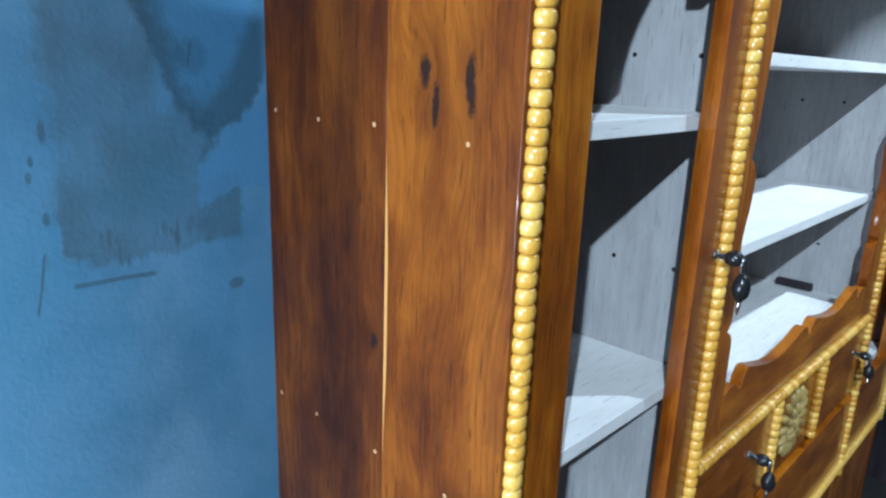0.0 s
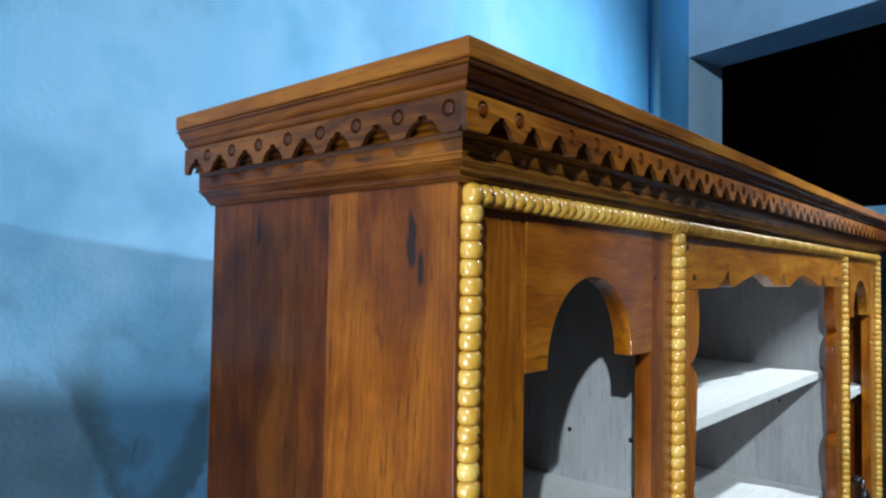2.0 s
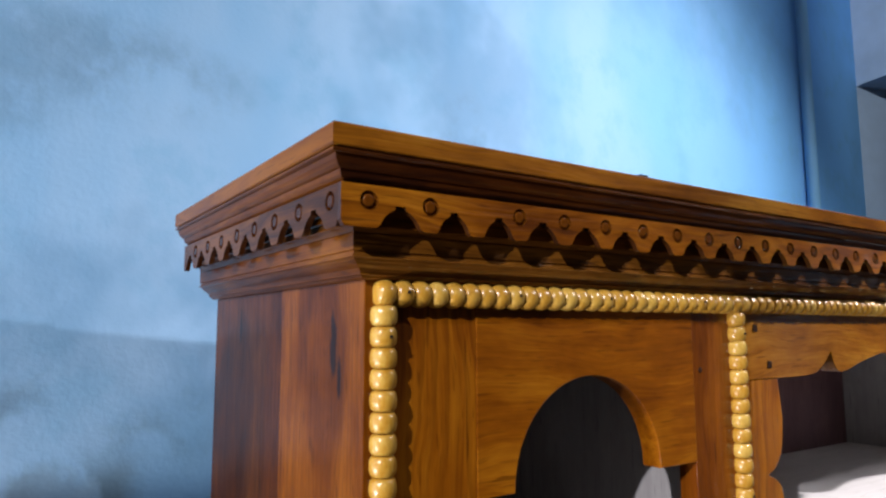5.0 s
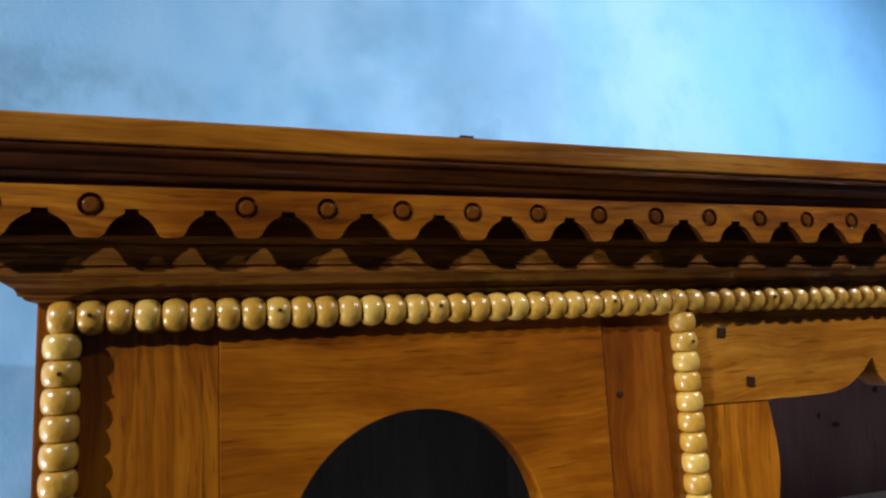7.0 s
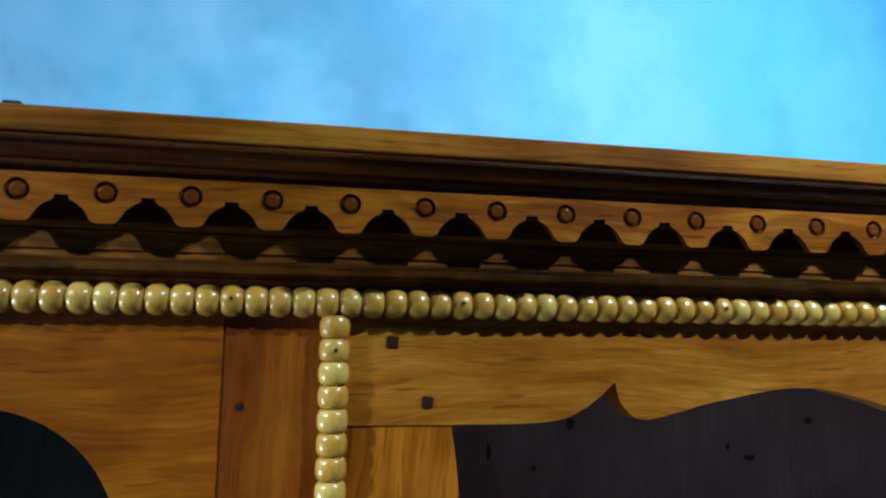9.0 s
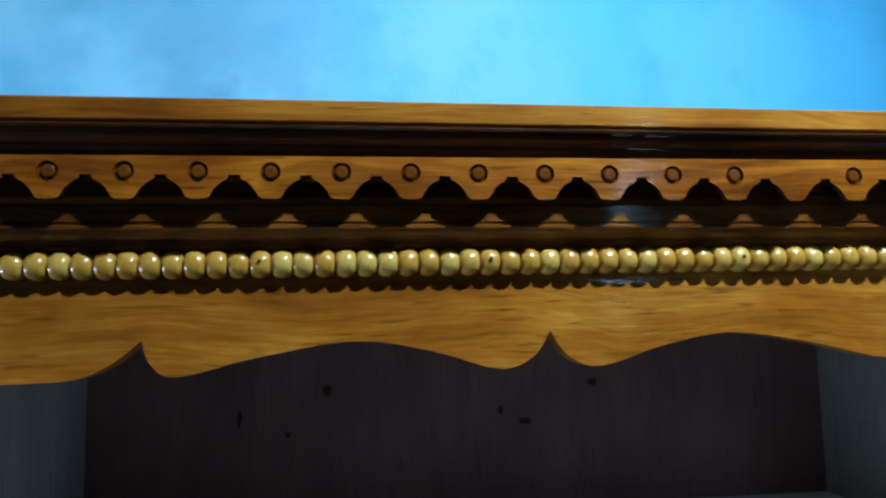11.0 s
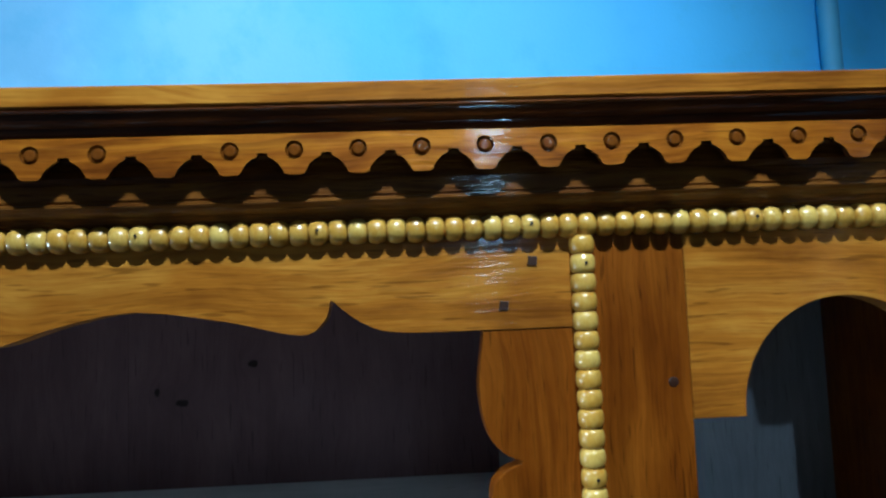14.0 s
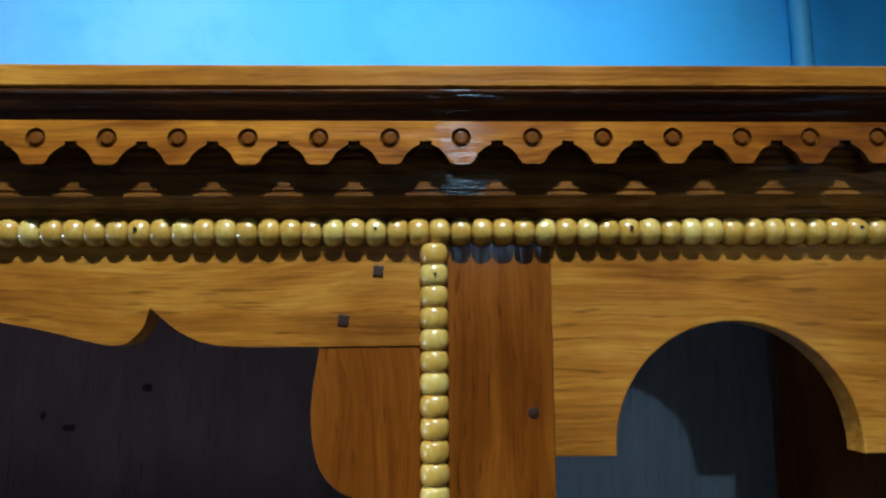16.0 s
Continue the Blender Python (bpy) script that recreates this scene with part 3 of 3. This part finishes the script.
def door_shapes(out_edge, arch0, arch1, in_edge, top):
    """Outlines of a door's two stiles, its arched head and its bottom rail, for the door at x from 0.01 to 0.408."""
    r, c, foot = (arch1 - arch0) / 2, (arch0 + arch1) / 2, 1.5700
    outer = [(0.0105, 0.50), (out_edge, 0.50), (out_edge, 1.732), (0.0105, 1.732)]
    inner = [(in_edge, 0.50), (0.4075, 0.50), (0.4075, 1.732), (in_edge, 1.732)]
    head = [(out_edge + 0.0002, foot), (arch0, foot), *arc(c, top - r, r, 180, 0, 36), (arch1, foot), (in_edge - 0.0002, foot), (in_edge - 0.0002, 1.732), (out_edge + 0.0002, 1.732)]
    rail_ = [(out_edge + 0.0002, 0.50), (in_edge - 0.0002, 0.50), (in_edge - 0.0002, 0.62), (out_edge + 0.0002, 0.62)]
    return outer, inner, head, rail_


for mirror in (False, True):
    see = flip if mirror else list
    STILE_OUT, STILE_IN, ARCH, FOOT = door_shapes(0.0830, 0.1215, 0.2875, 0.3285, 1.658) if mirror else door_shapes(0.0830, 0.1190, 0.2885, 0.3410, 1.6555)
    door = part("door", slab(see(STILE_OUT), 0.001, 0.021, bevel=0.0004), TEAK_Z, showcase, "teak cabinet door with an arched open panel")
    part("stile", slab(see(STILE_IN), 0.001, 0.021, bevel=0.0004), HEARTWOOD if mirror else RED_TEAK, door)
    part("arch_panel", slab(see(ARCH), 0.0, 0.021, bevel=0.0012), PALE_TEAK if mirror else TEAK_X, door, "arched teak head panel with wavy grain")
    part("bottom_rail", slab(see(FOOT), 0.001, 0.021), TEAK_X, door)
    handle(1.362 if mirror else 0.388, 1.212, door)
    k = (1.408, 1.598) if mirror else (0.352, 1.655)
    part("knot", lathe([(0.0001, 0.0004), (0.0026 if not mirror else 0.0036, 0.0), (0.0028 if not mirror else 0.0042, -0.0006)], 10, "y", (k[0], 0.0006, k[1])), PEG, door)

# centre bay: frieze board, scrolled jambs, lower scalloped board
FRIEZE = [(0.4090, 1.732), (0.4090, 1.6425), (0.483, 1.6425)]
FRIEZE += spline([(0.483, 1.6425), (0.548, 1.6433), (0.575, 1.652), (0.596, 1.6685)])
FRIEZE += spline([(0.5965, 1.6685), (0.602, 1.653), (0.620, 1.6440), (0.674, 1.656), (0.738, 1.665), (0.790, 1.657), (0.838, 1.6435), (0.862, 1.651), (0.8747, 1.6685)])
FRIEZE = FRIEZE + [(W - x, z) for x, z in reversed(FRIEZE)]
part("frieze_board", slab(FRIEZE, 0.0, 0.021, bevel=0.0006), FRIEZE_TEAK, showcase, "pale teak frieze board with a scalloped lower edge")

JAMB = [(0.4090, 1.642), (0.484, 1.642)]
JAMB += spline([(0.484, 1.642), (0.489, 1.60), (0.484, 1.567), (0.472, 1.551), (0.459, 1.545)])
JAMB += spline([(0.460, 1.5435), (0.475, 1.536), (0.483, 1.520), (0.480, 1.47), (0.474, 1.40), (0.472, 1.36), (0.464, 1.325)])
JAMB += spline([(0.4645, 1.324), (0.480, 1.314), (0.488, 1.298), (0.486, 1.262), (0.475, 1.215), (0.483, 1.14), (0.482, 1.10), (0.473, 1.088)])
JAMB += spline([(0.4735, 1.087), (0.488, 1.077), (0.493, 1.060), (0.494, 1.00), (0.494, 0.909)])
JAMB += [(0.4090, 0.909)]
for mirror in (False, True):
    part("scrolled_jamb", slab(flip(JAMB) if mirror else JAMB, 0.001, 0.021), HEARTWOOD if mirror else TEAK_Z, showcase, "teak jamb board with a scrolled edge")
LOW = [(0.4945, 0.909), (0.4945, 0.985)]
LOW += spline([(0.4945, 0.985), (0.53, 0.990), (0.555, 0.975), (0.562, 0.978)])
LOW += spline([(0.5625, 0.985), (0.58, 1.002), (0.625, 0.992), (0.70, 0.978), (0.78, 0.986), (0.840, 0.998), (0.862, 0.990), (0.8747, 0.975)])
LOW = LOW + [(W - x, z) for x, z in reversed(LOW)]
part("scalloped_board", slab(LOW, 0.001, 0.019), TEAK_X, showcase, "teak board with a wavy scalloped top edge")
part("cleat", block(W - 0.455, W - 0.4345, 0.12, 0.20, 0.934, 0.950), PANEL_GREY, showcase, "small dark grey cleat")

# drawer band and base
for x0, x1 in ((0.4205, 0.748), (1.008, 1.3295)):
    drawer = part("drawer", block(x0, x1, 0.001, 0.021, 0.713, 0.889), TEAK_X, showcase, "teak drawer front with a black pull")
    handle(0.645 if x0 < 0.5 else 1.26, 0.828, drawer)
panel = part("carved_panel", block(0.7575, 0.9985, 0.004, 0.021, 0.713, 0.889), TEAK_X, showcase, "square teak panel with a gilt carved rosette")


def petal(radius, angle, size, lift):
    bm = bmesh.new()
    bmesh.ops.create_uvsphere(bm, u_segments=8, v_segments=6, radius=1.0)
    bmesh.ops.scale(bm, vec=size, verts=bm.verts)
    place = Matrix.Translation((0.878 + radius * math.cos(angle), lift, 0.800 + radius * math.sin(angle)))
    bmesh.ops.transform(bm, matrix=place @ Matrix.Rotation(-angle, 4, "Y"), verts=bm.verts)
    part("petal", bm, GILT, panel, smooth=True)


for i in range(16):
    petal(0.052, 2 * math.pi * i / 16, (0.020, 0.008, 0.0085), 0.003)
for i in range(10):
    petal(0.027, 2 * math.pi * (i + 0.5) / 10, (0.015, 0.009, 0.0075), 0.0005)
part("boss", lathe([(0.013, 0.0), (0.012, 0.010), (0.005, 0.014)], 14, "y", (0.878, 0.004, 0.800)), GILT, panel, smooth=True)
part("rail_board", block(X0 + 0.016, X1 - 0.016, -0.002, 0.021, 0.523, 0.6955), TEAK_X, showcase, "broad teak rail board")
for x0, x1 in ((X0 + 0.016, 0.43), (0.4305, 0.8745), (0.8755, 1.3195), (1.32, X1 - 0.016)):
    part("base_panel", block(x0, x1, 0.002, 0.021, 0.02, 0.4985), TEAK_Z, showcase, "plain teak base panel")
for x, z in ((0.445, 1.695), (0.468, 1.657), (W - 0.445, 1.693), (W - 0.468, 1.660)):
    bm = block(-0.0035, 0.0035, -0.0012, 0.004, -0.0035, 0.0035, 0.0004)
    bmesh.ops.transform(bm, matrix=Matrix.Translation((x, 0, z)) @ Matrix.Rotation(radians(6), 4, "Y"), verts=bm.verts)
    part("dowel", bm, PEG, showcase, "dark square dowel end")

# cornice: three runs, mitred at the corners
def sag(x):
    """How far the old front cornice hangs down at x."""
    return -0.0017 * math.exp(-((x - 1.12) / 0.33) ** 2)


def run(name, profile, side, material, label=""):
    """profile: (out, z) round a closed section; side: front, left or right."""
    bm = bmesh.new()
    ends = []
    for k in range(25 if side == "front" else 2):
        e = k / 24 if side == "front" else k
        ring = []
        for o, z in profile:
            if side == "front":
                x = CX0 - o + e * (CX1 - CX0 + 2 * o)
                p = (x, -o, z + sag(x))
            elif side == "left":
                p = (CX0 - o, -o if e == 0 else BACK, z)
            else:
                p = (CX1 + o, -o if e == 0 else BACK, z)
            ring.append(bm.verts.new(p))
        ends.append(ring)
    n = len(profile)
    for p, q in zip(ends, ends[1:]):
        for i in range(n):
            bm.faces.new((p[i], p[(i + 1) % n], q[(i + 1) % n], q[i]))
    bm.faces.new(ends[0])
    bm.faces.new(ends[-1])
    return part(name, bm, material, showcase, label)


CAP = [(0.0462, 1.8058), (0.0472, 1.8068), (0.0472, 1.8193), (0.0460, 1.8205), (-0.02, 1.8205), (-0.02, 1.8058)]
CYMA = [(0.0452, 1.8050), (0.0466, 1.8042), (0.0466, 1.8030), (0.0452, 1.8022), (0.0436, 1.8020), (0.0434, 1.8004), (0.0428, 1.7984), (0.0414, 1.7962), (0.0392, 1.7944), (0.0374, 1.7936), (0.0374, 1.7922), (0.0368, 1.7906), (0.0352, 1.7888), (0.0338, 1.7878), (0.0330, 1.7874), (0.0330, 1.7840), (-0.02, 1.7840), (-0.02, 1.8055)]
FOOTM = [(0.0180, 1.7580), (0.0186, 1.7570), (0.0186, 1.7462), (0.0174, 1.7455), (0.0174, 1.7442), (0.0192, 1.7435), (0.0192, 1.7418), (0.0172, 1.7410), (0.0160, 1.7396), (0.0130, 1.7372), (0.0096, 1.7350), (0.0082, 1.7330), (0.0078, 1.7312), (0.0060, 1.7306), (0.0050, 1.7292), (0.0030, 1.7283), (0.0010, 1.7280), (-0.0055, 1.7280), (-0.0055, 1.7580)]
REEDS = [(0.0312, 1.7800), (0.0312, 1.7735)] + [(0.0306 - 0.0030 * k - 0.0026 * (1 - math.sin(radians(a))), 1.7728 - 0.0046 * k - 0.0023 * (1 - math.cos(radians(a)))) for k in range(3) for a in (90, 45, 10, -30, -70)] + [(0.0185, 1.7580), (0.0, 1.7580), (0.0, 1.7800)]
for side in ("front", "left", "right"):
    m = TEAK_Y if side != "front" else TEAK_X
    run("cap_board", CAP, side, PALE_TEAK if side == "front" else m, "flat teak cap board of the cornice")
    run("crown_moulding", CYMA, side, SHADED_MOULD if side == "front" else m, "stepped teak crown moulding")
    run("reeded_fillet", REEDS, side, SHADED_FOOTWOOD if side == "front" else BAND_Y, "dark reeded fillet behind the scallops")
    run("base_moulding", FOOTM, side, SHADED_FOOTWOOD if side == "front" else m, "stepped teak moulding under the scalloped band")
part("top_board", block(CX0 - 0.0195, CX1 + 0.0195, -0.0195, BACK - 0.001, 1.8070, 1.8180, 0), TEAK_X, showcase, "teak top board")
part("cornice_core", block(X0 + 0.0006, X1 - 0.0006, 0.0006, BACK - 0.002, 1.7585, 1.8055, 0), HEARTWOOD, showcase)

GAP = [(0.0180, 0.0), (0.0160, 0.0008), (0.0146, 0.0024), (0.0135, 0.0046), (0.0120, 0.0070), (0.0098, 0.0092), (0.0074, 0.0110), (0.0050, 0.0123), (0.0039, 0.0130), (0.0037, 0.0153), (0.0, 0.0155)]


def scallop(lobes, u0, u1, z0, z1):
    """The outline of a band from u0 to u1 with a carved gap midway between each two lobes."""
    pts = [(u0, z1), (u0, z0 + 0.004), (u0 + 0.002, z0)]
    for a, b in zip(lobes, lobes[1:]):
        c, k = (a + b) / 2, abs(b - a) / 0.0452
        pts += [(c - h * k, z0 + d) for h, d in GAP[:-1]] + [(c + h * k, z0 + d) for h, d in reversed(GAP[:-1])]
    return pts + [(u1 - 0.002, z0), (u1, z0 + 0.004), (u1, z1)]


HOLE_R, RING_Z, BAND_Z0, BAND_Z1, BAND_OUT = 0.0063, 1.7758, 1.7584, 1.7858, 0.0362


def pierced(outline, holes, face, back, plane):
    """A thin carved band: an outline with round sinkings in its face, walls to the back and a closed back."""
    put = (lambda u, v, w: (u, w, v)) if plane == "xz" else (lambda u, v, w: (w, u, v))
    bm = bmesh.new()
    loops = [outline] + [[(cu + HOLE_R * math.cos(2 * math.pi * i / 18), RING_Z + HOLE_R * math.sin(2 * math.pi * i / 18)) for i in range(18)] for cu in holes]
    rings = []
    for pts in loops:
        ring = [bm.verts.new(put(u, v, face)) for u, v in pts]
        rings.append(ring)
        for p, q in zip(ring, ring[1:] + ring[:1]):
            bm.edges.new((p, q))
    bmesh.ops.triangle_fill(bm, use_beauty=True, use_dissolve=False, edges=bm.edges[:], normal=put(0, 0, 1))
    for ring, pts in zip(rings, loops):
        deep = [bm.verts.new(put(u, v, back)) for u, v in pts]
        n = len(ring)
        for i in range(n):
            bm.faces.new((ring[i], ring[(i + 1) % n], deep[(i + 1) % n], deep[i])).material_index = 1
        if pts is outline:
            bm.faces.new(deep)
    return bm


lobes = [-0.0275, 0.0190, 0.0580] + [0.0970 + 0.0452 * k - 0.0036 * math.exp(-((k - 26) / 3.6) ** 2) for k in range(37)]
lobes = [u for u in lobes if u < CX1 + 0.010] + [CX1 + 0.0275]
front_rings = [u for i, u in enumerate(lobes[:-1]) if i not in (2, 24)]
front = part("scalloped_band", pierced(scallop(lobes, CX0 - BAND_OUT, CX1 + BAND_OUT, BAND_Z0, BAND_Z1), front_rings, -BAND_OUT, -0.0316, "xz"), BAND_X, showcase, "pale teak band carved with scallops and small rings")
side_lobes = [-0.0200, 0.0320, 0.0800] + [0.1265 + 0.0462 * k for k in range(6)]
sides = []
for face, back in ((CX0 - BAND_OUT, CX0 - 0.0316), (CX1 + BAND_OUT, CX1 + 0.0316)):
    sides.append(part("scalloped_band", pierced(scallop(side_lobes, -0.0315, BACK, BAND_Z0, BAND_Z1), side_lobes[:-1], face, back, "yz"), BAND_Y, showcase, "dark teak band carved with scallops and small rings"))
for v in front.data.vertices:
    v.co.z += sag(v.co.x)
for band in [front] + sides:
    band.data.materials.append(DARK_CUT)
# the carved ring: a turned sinking with a low round boss in it
DISH = [(0.0065, -0.0002), (0.0061, 0.0012), (0.0056, 0.0028), (0.0049, 0.0029), (0.0044, 0.0014), (0.0042, 0.0003), (0.0036, -0.0001), (0.0018, 0.0001), (0.0001, 0.0002)]
RING = mesh_of("carved_ring", lathe(DISH, 18, "z", open_foot=True), RINGMAT, True)
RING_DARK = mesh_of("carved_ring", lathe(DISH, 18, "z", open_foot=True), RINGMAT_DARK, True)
for s_, spots, m in ((front, [(u, -BAND_OUT) for u in front_rings], Matrix.Rotation(radians(-90), 4, "X")),
                     (sides[0], [(u, CX0 - BAND_OUT) for u in side_lobes[:-1]], Matrix.Rotation(radians(90), 4, "Y")),
                     (sides[1], [(u, CX1 + BAND_OUT) for u in side_lobes[:-1]], Matrix.Rotation(radians(-90), 4, "Y"))):
    for u, d in spots:
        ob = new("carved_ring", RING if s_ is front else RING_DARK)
        ob.parent = s_
        ob.matrix_basis = Matrix.Translation((u, d, RING_Z + sag(u)) if s_ is front else (d, u, RING_Z)) @ m

# beaded mouldings
def bead(half, neck, belly, power):
    return [(neck + (belly - neck) * max(math.cos(radians(a)), 0.0) ** power, half * math.sin(radians(a))) for a in (-90, -68, -45, -22, 0, 22, 45, 68, 90)]


BEAD_X = mesh_of("bead", lathe(bead(0.0071, 0.0044, 0.0098, 0.78), 18, "x"), BEADWOOD, True)
BEAD_Z = mesh_of("bead", lathe(bead(0.0071, 0.0046, 0.0096, 0.50), 18, "z"), BEADWOOD, True)


def strip(name, start, count, axis, label, single):
    """A row of turned beads on a thin backing fillet; the first ones are pieces of their own."""
    d = Vector((1, 0, 0)) if axis == "x" else Vector((0, 0, -1))
    end = Vector(start) + d * PITCH * (count - 1)
    a, b = Vector(start), end
    lo, hi = Vector(map(min, a, b)), Vector(map(max, a, b))
    t = 0.0050
    e = Vector((0.006, 0, t)) if axis == "x" else Vector((t, 0, 0.006))
    back = part(name, block(lo.x - e.x, hi.x + e.x, -0.004, 0.0005, lo.z - e.z, hi.z + e.z, 0.0005), BEADWOOD, showcase, label)
    rest = bmesh.new()
    r2 = random.Random(int(start[0] * 1000) + count)
    for i in range(count):
        p = Vector(start) + d * PITCH * i + Vector((0, r2.uniform(-0.0004, 0.0004), 0))
        m = BEAD_X if axis == "x" else BEAD_Z
        if i < single:
            ob = new("bead", m)
            ob.parent, ob.location = back, p
            ob.rotation_euler = (r2.uniform(0, 6), 0, 0) if axis == "x" else (0, 0, r2.uniform(0, 6))
        else:
            k = len(rest.verts)
            rest.from_mesh(m)
            rest.verts.ensure_lookup_table()
            bmesh.ops.translate(rest, vec=p, verts=rest.verts[k:])
    if count > single:
        tagged(part("bead_run", rest, BEADWOOD, back, smooth=True), kind="stuff")
    else:
        rest.free()
    return back


rail = strip("bead_rail", (0.0022, -0.0030, RAIL_Z + 0.0009), 123, "x", "horizontal rail of honey-coloured turned beads", 124)
COLUMN = "upright strip of honey-coloured turned beads"
for c in (C1, C2, C3, C4):
    col = strip("bead_column", (c, -0.0025, RAIL_Z - 0.0143), 86, "z", COLUMN, 43)
    for i in (2, 13, 26, 39):
        part("nail", lathe([(0.0001, 0.0), (0.0013, 0.0001), (0.0012, 0.001)], 10, "y", (c + 0.0005, -0.0120, RAIL_Z - 0.0143 * i)), HOLE, col)
strip("bead_rail", (0.4275, -0.0025, 0.898), 63, "x", "horizontal rail of honey-coloured turned beads", 0)
strip("bead_rail", (0.0120, -0.004, 0.510), 121, "x", "horizontal rail of honey-coloured turned beads", 0)
for x in (0.7525, 1.0035):
    strip("bead_column", (x, -0.0025, 0.884), 12, "z", COLUMN, 0)
for i in (1, 8, 15, 24, 34, 47, 58, 71, 80, 91, 103, 114):
    part("nail", lathe([(0.0001, 0.0), (0.0013, 0.0001), (0.0012, 0.001)], 10, "y", (0.0022 + PITCH * i, -0.0127, RAIL_Z + 0.0019)), HOLE, rail)

# ---- other things ----
chip = part("wood_chip", block(0.224, 0.233, -0.043, -0.038, 1.8206, 1.8232, 0.0006), HOLE)
tagged(chip, "tiny dark wood chip lying on the cabinet top", "wood chip")

cup = thing("wardrobe", "dark grey-brown primed wardrobe standing beside the opening", "wardrobe")


def on_cup(s, deep, z0, z1, s1, deep1):
    return prism([on_right(s, deep), on_right(s1, deep), on_right(s1, deep1), on_right(s, deep1)], z0, z1)


part("body", on_cup(0.45, -0.10, 0.0, 1.756, 1.75, -0.004), PANEL_GREY, cup)
part("cornice", on_cup(0.45, -0.112, 1.757, 1.827, 1.75, -0.004), PANEL_GREY, cup, "dark brown cornice board")
part("lip", on_cup(0.45, -0.118, 1.828, 1.855, 1.75, -0.004), HEARTWOOD, cup)
part("knot", lathe([(0.0001, 0.001), (0.012, 0.0005), (0.016, 0.0)], 10, "x", (*on_right(0.922, -0.1008), 1.299)), HOLE, cup)
board = part("white_board", on_cup(0.40, -0.125, 1.856, 1.914, 1.80, 0.10), WHITE)
tagged(board, "long white board lying on top of the wardrobe", "board")
